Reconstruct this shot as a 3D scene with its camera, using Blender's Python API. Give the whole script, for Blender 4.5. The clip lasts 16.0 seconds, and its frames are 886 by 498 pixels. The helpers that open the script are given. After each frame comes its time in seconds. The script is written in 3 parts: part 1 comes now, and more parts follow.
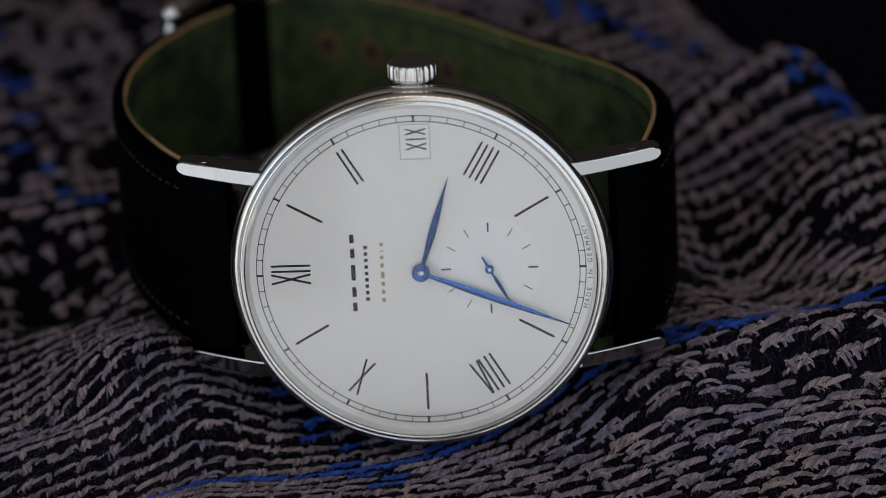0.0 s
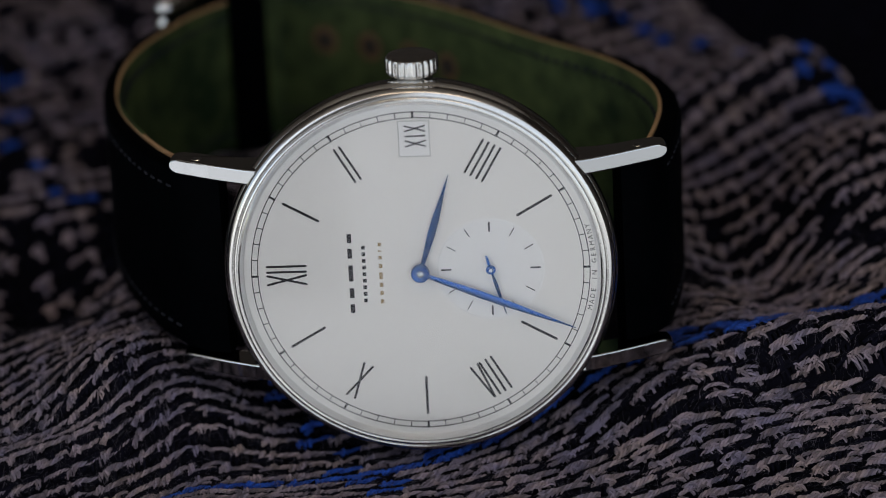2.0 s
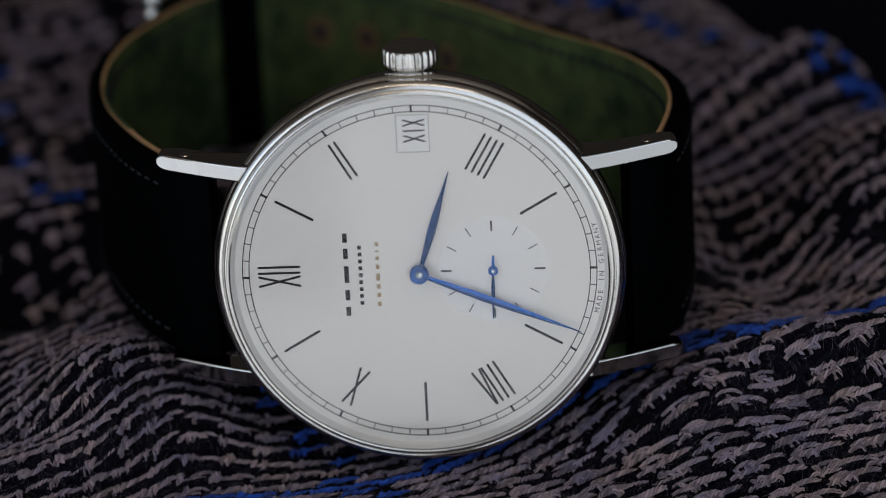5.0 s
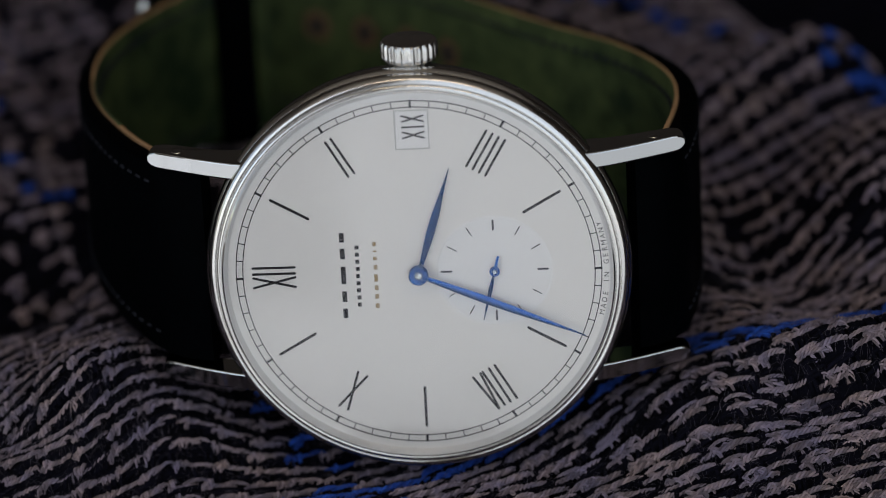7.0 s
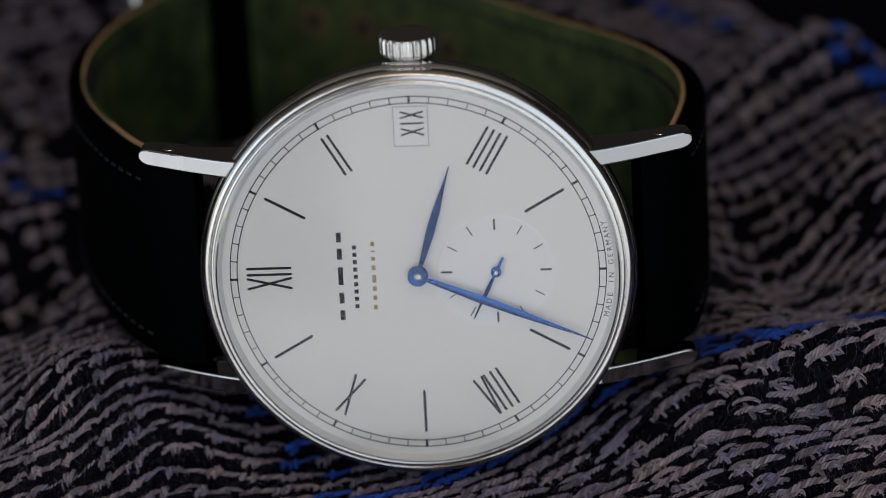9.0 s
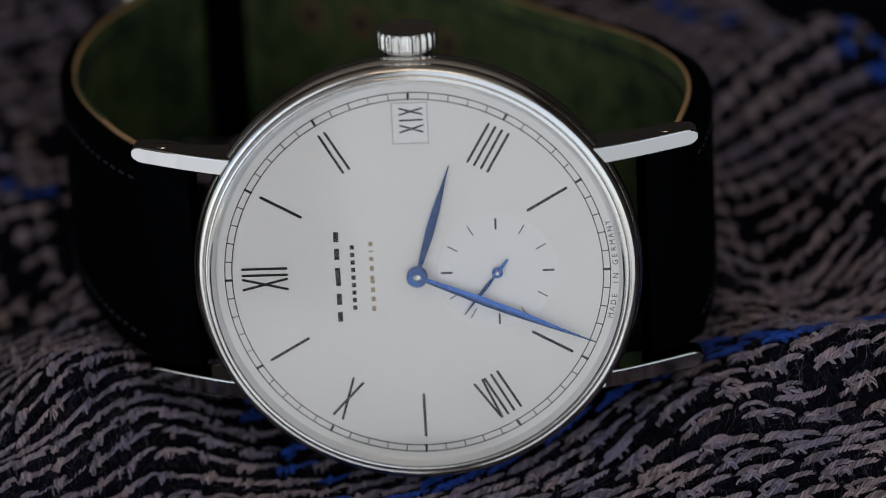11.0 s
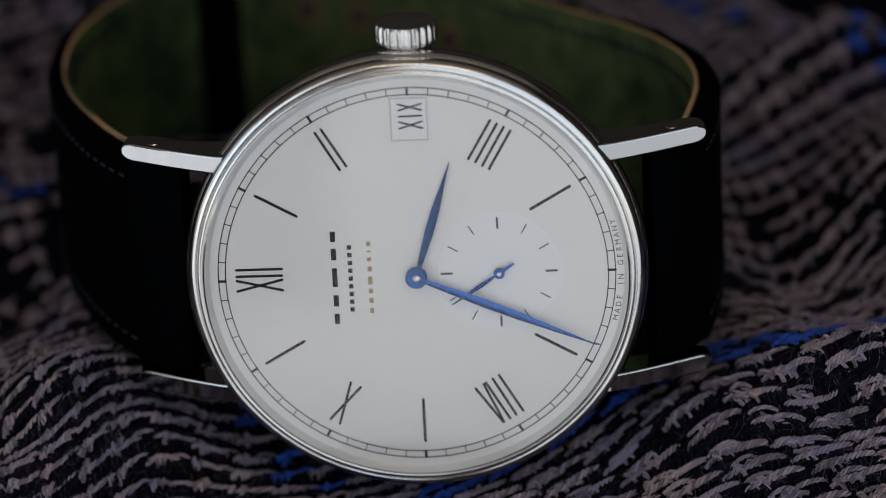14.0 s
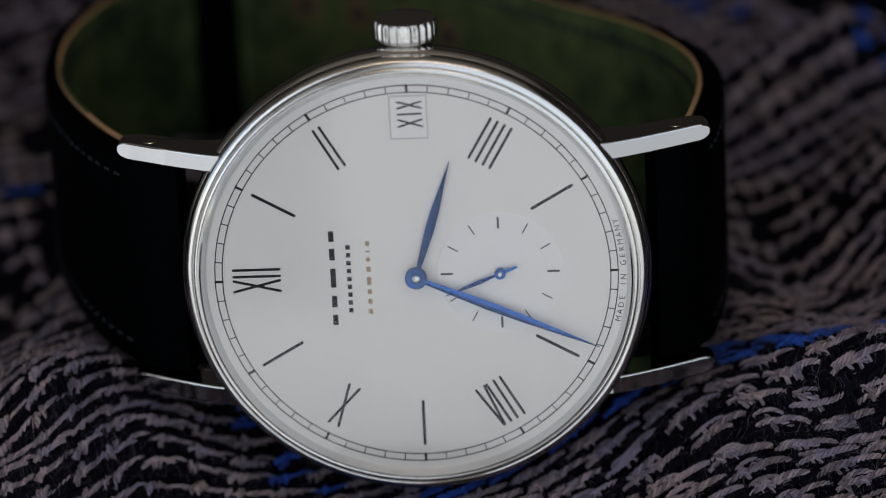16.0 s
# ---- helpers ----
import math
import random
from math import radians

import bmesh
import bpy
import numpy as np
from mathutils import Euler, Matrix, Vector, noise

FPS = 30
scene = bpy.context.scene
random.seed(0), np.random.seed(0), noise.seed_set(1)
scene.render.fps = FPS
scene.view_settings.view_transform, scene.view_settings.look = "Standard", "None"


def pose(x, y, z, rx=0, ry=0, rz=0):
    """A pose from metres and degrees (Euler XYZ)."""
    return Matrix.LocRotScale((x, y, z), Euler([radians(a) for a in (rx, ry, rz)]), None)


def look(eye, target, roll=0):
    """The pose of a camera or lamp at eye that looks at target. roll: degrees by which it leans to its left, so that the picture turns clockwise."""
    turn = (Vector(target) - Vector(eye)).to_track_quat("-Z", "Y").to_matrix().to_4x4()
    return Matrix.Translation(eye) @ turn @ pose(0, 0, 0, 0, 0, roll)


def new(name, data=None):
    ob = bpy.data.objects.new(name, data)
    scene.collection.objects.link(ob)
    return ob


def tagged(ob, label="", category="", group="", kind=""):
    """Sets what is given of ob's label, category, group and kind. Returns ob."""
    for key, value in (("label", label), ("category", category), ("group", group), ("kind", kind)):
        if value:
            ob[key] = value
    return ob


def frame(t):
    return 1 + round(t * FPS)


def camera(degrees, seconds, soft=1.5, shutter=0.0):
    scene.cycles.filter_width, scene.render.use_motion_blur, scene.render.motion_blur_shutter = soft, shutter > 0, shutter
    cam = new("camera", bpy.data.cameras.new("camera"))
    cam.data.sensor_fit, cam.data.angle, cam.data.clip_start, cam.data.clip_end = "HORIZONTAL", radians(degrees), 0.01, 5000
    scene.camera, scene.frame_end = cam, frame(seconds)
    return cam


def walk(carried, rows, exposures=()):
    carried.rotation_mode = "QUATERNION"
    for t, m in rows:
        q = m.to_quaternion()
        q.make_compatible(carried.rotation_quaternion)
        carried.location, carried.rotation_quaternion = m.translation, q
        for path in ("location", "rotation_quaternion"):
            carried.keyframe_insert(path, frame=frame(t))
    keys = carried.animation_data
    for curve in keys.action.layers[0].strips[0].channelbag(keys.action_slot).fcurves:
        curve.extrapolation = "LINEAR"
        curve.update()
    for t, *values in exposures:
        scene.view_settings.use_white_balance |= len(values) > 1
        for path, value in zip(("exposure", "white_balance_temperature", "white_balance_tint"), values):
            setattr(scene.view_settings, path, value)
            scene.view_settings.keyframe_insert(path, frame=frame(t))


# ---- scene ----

MM = 0.001
TILT = 78                              # the watch leans back 12 degrees on its strap
WATCH = pose(0, 0, 0.0205, TILT)


def axis_turn(deg, axis):
    return Matrix.Rotation(radians(deg), 4, axis)


# ---- camera: a slow slide straight towards the dial ----
cam = camera(12.5, 16.0, soft=1.0)
AIM = WATCH @ Matrix.Translation((0.00244, 0.00243, 0)) @ axis_turn(3.224, "Y") @ axis_turn(-21.259, "X") @ axis_turn(-2.939, "Z")
SLIDE = [(0, 428.3), (1, 422.56), (2, 416.73), (3, 410.68), (4, 404.4), (6.5, 388.72), (7.5, 382.84), (8.5, 377.44),
         (9, 374.96), (10.2, 369.2), (11.5, 363.56), (12.5, 359.6), (13.5, 356.26), (14.5, 353.41), (15.2, 351.6), (16, 349.58)]
walk(cam, [(t, AIM @ Matrix.Translation((0, 0, d * MM))) for t, d in SLIDE], exposures=[(0, 0.0), (16, 0.0)])

# ---- world and window light ----
world = bpy.data.worlds.new("sky")
scene.world = world
world.use_nodes = True
wn = world.node_tree
sky = wn.nodes.new("ShaderNodeTexSky")
sky.sky_type, sky.sun_disc, sky.sun_elevation, sky.sun_rotation = "NISHITA", False, radians(25), radians(60)
wn.links.new(sky.outputs[0], wn.nodes["Background"].inputs[0])
wn.nodes["Background"].inputs[1].default_value = 0.1


def window_lamp(name, eye, target, w, h, watts, colour):
    lamp = bpy.data.lights.new(name, "AREA")
    lamp.shape, lamp.size, lamp.size_y, lamp.energy, lamp.color = "RECTANGLE", w, h, watts, colour
    ob = new(name, lamp)
    ob.matrix_world = look(eye, target)
    return ob


window_lamp("window_light", (0.7375, -0.73, 0.4625), (0.7375, 0, 0.4625), 1.625, 2.075, 9.0, (0.915, 0.955, 1.02))
window_lamp("second_window_light", (-0.985, -0.73, 0.4625), (-0.985, 0, 0.4625), 1.13, 2.075, 8.6, (0.935, 0.955, 1.01))
# added lamp in a low opening: its reflection veils the lower dial
window_lamp("veil_light", (-0.2475, -0.73, -0.345), (-0.2475, 0, -0.345), 0.345, 0.46, 0.43, (0.93, 0.955, 1.0))
window_lamp("west_window_light", (-1.57, -0.2, 0.42), (0, -0.2, 0.42), 0.9, 1.2, 0.9, (0.95, 0.95, 1.0))
# unseen lamp, added to give the bezel a warm gold reflection
window_lamp("added_warm_light", (0.1, -0.5, 1.60), (0.1, -0.5, 0), 1.1, 0.26, 2.6, (1.0, 0.80, 0.56))


# ---- materials ----
def material(name, base, rough=0.5, metal=0.0, second=None, scale=40.0, amount=0.5, bump=0.0, bump_scale=200.0, island=0.0, sheen=0.0, specular=0.5, ior=1.5, coat=0.0):
    """Two tones mixed by a fine and a coarse noise, roughness that varies, and a fine relief; scales are per metre."""
    m = bpy.data.materials.new(name)
    m.use_nodes = True
    t = m.node_tree
    b = t.nodes["Principled BSDF"]
    b.inputs["Roughness"].default_value, b.inputs["Metallic"].default_value = rough, metal
    b.inputs["Specular IOR Level"].default_value, b.inputs["IOR"].default_value = specular, ior
    b.inputs["Sheen Weight"].default_value, b.inputs["Coat Weight"].default_value = sheen, coat
    second = second or tuple(c * 0.75 for c in base)
    co = t.nodes.new("ShaderNodeTexCoord")
    fine, coarse = t.nodes.new("ShaderNodeTexNoise"), t.nodes.new("ShaderNodeTexNoise")
    fine.inputs["Scale"].default_value, fine.inputs["Detail"].default_value = scale * 6, 5
    coarse.inputs["Scale"].default_value, coarse.inputs["Detail"].default_value = scale, 3
    both = t.nodes.new("ShaderNodeMath")
    both.operation = "ADD"
    for n, k in ((fine, 0), (coarse, 1)):
        t.links.new(co.outputs["Object"], n.inputs["Vector"])
        t.links.new(n.outputs["Fac"], both.inputs[k])
    ramp = t.nodes.new("ShaderNodeMapRange")
    ramp.inputs["From Min"].default_value, ramp.inputs["From Max"].default_value = 0.75, 1.25
    ramp.inputs["To Min"].default_value, ramp.inputs["To Max"].default_value = 0.0, amount
    t.links.new(both.outputs[0], ramp.inputs["Value"])
    mix = t.nodes.new("ShaderNodeMix")
    mix.data_type = "RGBA"
    mix.inputs["A"].default_value, mix.inputs["B"].default_value = (*base, 1), (*second, 1)
    t.links.new(ramp.outputs[0], mix.inputs["Factor"])
    out = mix.outputs["Result"]
    if island:
        geo, vary = t.nodes.new("ShaderNodeNewGeometry"), t.nodes.new("ShaderNodeMapRange")
        vary.inputs["To Min"].default_value, vary.inputs["To Max"].default_value = 1 - island, 1 + island
        t.links.new(geo.outputs["Random Per Island"], vary.inputs["Value"])
        hsv = t.nodes.new("ShaderNodeHueSaturation")
        t.links.new(vary.outputs[0], hsv.inputs["Value"])
        t.links.new(out, hsv.inputs["Color"])
        out = hsv.outputs[0]
    t.links.new(out, b.inputs["Base Color"])
    rr = t.nodes.new("ShaderNodeMapRange")
    rr.inputs["To Min"].default_value, rr.inputs["To Max"].default_value = rough * 0.85, min(1, rough * 1.15)
    t.links.new(fine.outputs["Fac"], rr.inputs["Value"])
    t.links.new(rr.outputs[0], b.inputs["Roughness"])
    if bump:
        n, bp = t.nodes.new("ShaderNodeTexNoise"), t.nodes.new("ShaderNodeBump")
        n.inputs["Scale"].default_value, n.inputs["Detail"].default_value = bump_scale, 4
        bp.inputs["Strength"].default_value, bp.inputs["Distance"].default_value = bump, 0.0002
        t.links.new(co.outputs["Object"], n.inputs["Vector"])
        t.links.new(n.outputs["Fac"], bp.inputs["Height"])
        t.links.new(bp.outputs[0], b.inputs["Normal"])
    return m


STEEL = material("polished_steel", (0.70, 0.69, 0.67), 0.17, 1.0, (0.66, 0.65, 0.63), 60, 0.4)
LUG_STEEL = material("mirror_steel", (0.50, 0.51, 0.51), 0.02, 1.0, (0.46, 0.47, 0.47), 60, 0.4)
STEEL_SIDE = material("satin_steel", (0.66, 0.65, 0.63), 0.16, 1.0, (0.6, 0.59, 0.57), 60, 0.4)
CROWN_STEEL = material("worn_crown_steel", (0.68, 0.67, 0.65), 0.24, 1.0, (0.6, 0.59, 0.57), 300, 0.6)
DIAL = material("silver_white_dial", (0.775, 0.76, 0.735), 0.4, 0.0, (0.745, 0.73, 0.705), 120, 0.4, specular=0.2)
SUBDIAL = material("subdial_white", (0.79, 0.785, 0.78), 0.34, 0.0, (0.76, 0.755, 0.75), 120, 0.4)
REHAUT = material("brushed_inner_ring", (0.74, 0.74, 0.74), 0.36, 0.4, (0.72, 0.72, 0.72), 90, 0.3)
INK = material("black_print", (0.008, 0.008, 0.012), 0.45, 0.0, (0.015, 0.015, 0.02), 400, 0.5, specular=0.2)
GREY_INK = material("dark_print", (0.03, 0.032, 0.045), 0.4, 0.0, (0.045, 0.045, 0.055), 400, 0.5)
GOLD_INK = material("gold_print", (0.34, 0.25, 0.13), 0.38, 0.3, (0.28, 0.2, 0.11), 400, 0.5)
LINE = material("grey_edge", (0.5, 0.5, 0.48), 0.4, 0.0)
BLUED = material("blued_steel", (0.03, 0.13, 0.43), 0.26, 0.8, (0.024, 0.105, 0.36), 200, 0.5, specular=0.5)
BLACK_LEATHER = material("black_leather", (0.0006, 0.0008, 0.0011), 0.45, 0.0, (0.0012, 0.0016, 0.0022), 250, 0.7, 0.5, 2500, specular=0.006)
GREEN_LINING = material("green_lining", (0.064, 0.088, 0.028), 0.75, 0.0, (0.009, 0.021, 0.008), 55, 0.95, 0.4, 1800, specular=0.2)
TAN_EDGE = material("raw_tan_edge", (0.42, 0.25, 0.12), 0.7, 0.0, (0.3, 0.17, 0.08), 300, 0.6, 0.5, 2500)
THREAD = material("stitch_thread", (0.008, 0.009, 0.014), 0.7, 0.0, (0.016, 0.017, 0.024), 900, 0.6, specular=0.2)
WORN = material("worn_leather", (0.15, 0.06, 0.025), 0.8, 0.0, (0.06, 0.05, 0.02), 500, 0.9)
HOLE = material("hole_dark", (0.012, 0.011, 0.010), 0.8, 0.0, (0.03, 0.02, 0.012), 900, 0.6)
GREY_YARN = material("grey_wool", (0.325, 0.244, 0.235), 0.9, 0.0, (0.175, 0.152, 0.222), 90, 1.0, 0.8, 9000, island=0.5, sheen=0.1, specular=0.08)
BLUE_YARN = material("blue_wool", (0.028, 0.125, 0.62), 0.9, 0.0, (0.013, 0.045, 0.28), 900, 1.0, 1.0, 11000, island=0.35, sheen=0.05, specular=0.08)
BLACK_YARN = material("black_wool", (0.0022, 0.0022, 0.0042), 0.95, 0.0, (0.005, 0.0045, 0.010), 260, 0.8, 0.7, 4000, island=0.3, specular=0.05)
FUZZ = material("wool_fuzz", (0.17, 0.15, 0.18), 0.95, 0.0, (0.05, 0.045, 0.06), 160, 1.0, island=0.7, specular=0.1)
TABLE = material("dark_table", (0.03, 0.027, 0.025), 0.5, 0.0, (0.018, 0.016, 0.015), 8, 0.8, 0.2, 300)
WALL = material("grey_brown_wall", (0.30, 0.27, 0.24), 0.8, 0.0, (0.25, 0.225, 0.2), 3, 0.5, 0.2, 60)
# for unseen walls, dark so that the polished steel mirrors little light
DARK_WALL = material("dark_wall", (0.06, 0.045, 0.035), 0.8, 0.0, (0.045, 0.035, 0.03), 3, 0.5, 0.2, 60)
FLOOR = material("wood_floor", (0.2, 0.12, 0.07), 0.5, 0.0, (0.13, 0.075, 0.045), 4, 0.7, 0.2, 60)
CEIL = material("ceiling_paint", (0.72, 0.64, 0.54), 0.8, 0.0, (0.66, 0.58, 0.49), 3, 0.5)
FRAME = material("window_paint", (0.75, 0.74, 0.72), 0.5)


def glass(name, ior, rough=0.12):
    """Thin coated glass: clear, with a faint gloss that grows towards grazing views."""
    m = bpy.data.materials.new(name)
    m.use_nodes = True
    t = m.node_tree
    t.nodes.remove(t.nodes["Principled BSDF"])
    clear, gloss, mix, edge = (t.nodes.new("ShaderNode" + k) for k in ("BsdfTransparent", "BsdfGlossy", "MixShader", "Fresnel"))
    gloss.inputs["Roughness"].default_value, edge.inputs["IOR"].default_value = rough, ior
    t.links.new(edge.outputs[0], mix.inputs[0])
    t.links.new(clear.outputs[0], mix.inputs[1])
    t.links.new(gloss.outputs[0], mix.inputs[2])
    t.links.new(mix.outputs[0], t.nodes["Material Output"].inputs["Surface"])
    return m


SAPPHIRE = glass("coated_sapphire", 1.5, 0.05)


# ---- mesh helpers, in millimetres ----
def part(name, bm, mat, parent=None, label="", smooth=True, unit=MM, sharp=35):
    me = bpy.data.meshes.new(name)
    bmesh.ops.recalc_face_normals(bm, faces=bm.faces[:])
    bm.transform(Matrix.Scale(unit, 4))
    bm.to_mesh(me)
    bm.free()
    me.materials.append(mat)
    if smooth:
        me.polygons.foreach_set("use_smooth", [True] * len(me.polygons))
        me.set_sharp_from_angle(angle=radians(sharp))
    ob = new(name, me)
    if parent:
        ob.parent = parent
    if label:
        tagged(ob, label)
    return ob


def lathe(profile, n=128, closed=True, flute=None):
    """A body turned about z from (radius, height) pairs."""
    bm = bmesh.new()
    rings = []
    for r, z in profile:
        if r < 1e-6:
            rings.append([bm.verts.new((0, 0, z))])
            continue
        ring = []
        for k in range(n):
            a = 2 * math.pi * k / n
            q = r + (flute(a, r, z) if flute else 0)
            ring.append(bm.verts.new((q * math.cos(a), q * math.sin(a), z)))
        rings.append(ring)
    pairs = list(zip(rings, rings[1:])) + ([(rings[-1], rings[0])] if closed else [])
    for a, b in pairs:
        for k in range(n):
            j = (k + 1) % n
            if len(a) == 1 and len(b) == 1:
                continue
            if len(a) == 1:
                bm.faces.new((a[0], b[k], b[j]))
            elif len(b) == 1:
                bm.faces.new((a[k], a[j], b[0]))
            else:
                bm.faces.new((a[k], a[j], b[j], b[k]))
    return bm


def stroke(bm, a, b, w, z0, z1, ends=4):
    """A raised printed stroke with rounded ends from a to b."""
    a, b = Vector((*a, 0)), Vector((*b, 0))
    d = (b - a).normalized()
    side = Vector((-d.y, d.x, 0)) * w / 2
    ring = []
    for c, s in ((b, 1), (a, -1)):
        for k in range(ends + 1):
            f = math.pi * (k / ends) - math.pi / 2
            ring.append(c + s * (d * (w / 2) * math.cos(f) + side * math.sin(f)))
    low = [bm.verts.new((p.x, p.y, z0)) for p in ring]
    top = [bm.verts.new((p.x, p.y, z1)) for p in ring]
    n = len(ring)
    bm.faces.new(top)
    bm.faces.new(low[::-1])
    for k in range(n):
        bm.faces.new((low[k], low[(k + 1) % n], top[(k + 1) % n], top[k]))


def slab(bm, x0, x1, y0, y1, z0, z1):
    v = [bm.verts.new((x, y, z)) for z in (z0, z1) for x, y in ((x0, y0), (x1, y0), (x1, y1), (x0, y1))]
    for f in ((3, 2, 1, 0), (4, 5, 6, 7), (0, 1, 5, 4), (1, 2, 6, 5), (2, 3, 7, 6), (3, 0, 4, 7)):
        bm.faces.new([v[k] for k in f])


def prism(outline, y0, y1, ease_by=0.25, steps=3):
    """An (x, z) outline carried from y0 to y1, its edges rounded in a few facets."""
    p = np.array(outline, float)
    d = np.roll(p, -1, axis=0) - np.roll(p, 1, axis=0)
    d /= np.hypot(*d.T)[:, None]
    inward = np.stack([-d[:, 1], d[:, 0]], 1)
    if ((p.mean(axis=0) - p[0]) @ inward[0]) < 0:
        inward = -inward
    bm = bmesh.new()
    arc = [math.pi / 2 * k / steps for k in range(steps + 1)]
    levels = [(y0 + ease_by * (1 - math.sin(f)), ease_by * (1 - math.cos(f))) for f in arc[::-1]]
    levels = levels[::-1] if levels[0][0] > levels[-1][0] else levels
    levels = levels + [(y0 + y1 - y, inset) for y, inset in levels[::-1]]
    rings = [[bm.verts.new((x, y, z)) for x, z in p + inward * inset] for y, inset in levels]
    n = len(p)
    for a, b in zip(rings, rings[1:]):
        for k in range(n):
            bm.faces.new((a[k], b[k], b[(k + 1) % n], a[(k + 1) % n]))
    bm.faces.new(rings[0])
    bm.faces.new(rings[-1][::-1])
    return bm


def smooth_path(points, step=0.8):
    """A Catmull-Rom line through (x, z) points, evenly sampled."""
    p = np.array([2 * np.array(points[0]) - points[1], *points, 2 * np.array(points[-1]) - points[-2]], float)
    out = []
    for i in range(1, len(p) - 2):
        for t in np.linspace(0, 1, 24, endpoint=False):
            a, b, c, d = p[i - 1], p[i], p[i + 1], p[i + 2]
            out.append(0.5 * (2 * b + (c - a) * t + (2 * a - 5 * b + 4 * c - d) * t * t + (3 * b - a - 3 * c + d) * t ** 3))
    out.append(p[-2])
    out = np.array(out)
    s = np.r_[0, np.cumsum(np.hypot(*np.diff(out, axis=0).T))]
    q = np.linspace(0, s[-1], int(s[-1] / step) + 2)
    return np.stack([np.interp(q, s, out[:, k]) for k in (0, 1)], 1), q


def path_normals(line, sign):
    d = np.gradient(line, axis=0)
    d /= np.hypot(*d.T)[:, None]
    return np.stack([-d[:, 1], d[:, 0]], 1) * sign


def ribbon(line, normals, near, far, low, high, ease=0.25):
    """A band along an (x, z) line: from near to far along the normals, from low to high in y; each a function of the share of the way."""
    bm = bmesh.new()
    rings, n = [], len(line)
    for k in range(n):
        f = k / (n - 1)
        a, b, y0, y1 = near(f), far(f), low(f), high(f)
        e = min(ease, (b - a) / 2.2)
        sec = ((a + e, y0), (b - e, y0), (b - e * 0.3, y0 + e * 0.3), (b, y0 + e), (b, (y0 + y1) / 2), (b, y1 - e), (b - e * 0.3, y1 - e * 0.3), (b - e, y1),
               (a + e, y1), (a + e * 0.3, y1 - e * 0.3), (a, y1 - e), (a, (y0 + y1) / 2), (a, y0 + e), (a + e * 0.3, y0 + e * 0.3))
        rings.append([bm.verts.new((line[k, 0] + normals[k, 0] * o, y, line[k, 1] + normals[k, 1] * o)) for o, y in sec])
    m = len(rings[0])
    for a, b in zip(rings, rings[1:]):
        for k in range(m):
            bm.faces.new((a[k], a[(k + 1) % m], b[(k + 1) % m], b[k]))
    bm.faces.new(rings[0])
    bm.faces.new(rings[-1][::-1])
    return bm


def pill(bm, a, b, r, sides=6):
    a, b = Vector(a), Vector(b)
    d = b - a
    m = Matrix.Translation((a + b) / 2) @ d.to_track_quat("Z", "Y").to_matrix().to_4x4()
    rings = []
    for f, s in ((-0.5, 0.35), (-0.36, 1), (0.36, 1), (0.5, 0.35)):
        rings.append([bm.verts.new(m @ Vector((r * s * math.cos(2 * math.pi * k / sides), r * s * math.sin(2 * math.pi * k / sides), d.length * f))) for k in range(sides)])
    for p, q in zip(rings, rings[1:]):
        for k in range(sides):
            bm.faces.new((p[k], p[(k + 1) % sides], q[(k + 1) % sides], q[k]))
    bm.faces.new(rings[0][::-1])
    bm.faces.new(rings[-1])


# ---- room, unseen: closed round the watch for its reflections ----
def box_object(name, x0, x1, y0, y1, z0, z1, mat, label="", category="", kind="structure"):
    bm = bmesh.new()
    slab(bm, x0, x1, y0, y1, z0, z1)
    ob = part(name, bm, mat, smooth=False, unit=1.0)
    return tagged(ob, label, category, kind=kind)


def glazed_wall(name, window, label, along, at, lo, hi, a0, a1, z0, z1):
    """A wall with a window opening; along x (at a y) or along y (at an x)."""
    def block(parent, piece, mat, p, q, low, high, d0, d1):
        bm = bmesh.new()
        if along == "x":
            slab(bm, p, q, at + d0, at + d1, low, high)
        else:
            slab(bm, at + d0, at + d1, p, q, low, high)
        part(piece, bm, mat, parent, smooth=False, unit=1.0)
    wall = tagged(new(name), label, "wall", kind="structure")
    for p, q, low, high in ((lo, a0, -0.80, 1.65), (a1, hi, -0.80, 1.65), (a0, a1, -0.80, z0), (a0, a1, z1, 1.65)):
        block(wall, "wall_piece", WALL, p, q, low, high, -0.05, 0.05)
    win = tagged(new(window), "white painted window frame in an unseen wall", "window", kind="structure")
    for p, q, low, high in ((a0, a0 + 0.04, z0, z1), (a1 - 0.04, a1, z0, z1), (a0 + 0.04, a1 - 0.04, z0, z0 + 0.04), (a0 + 0.04, a1 - 0.04, z1 - 0.04, z1)):
        block(win, "window_frame", FRAME, p, q, low, high, -0.03, 0.03)


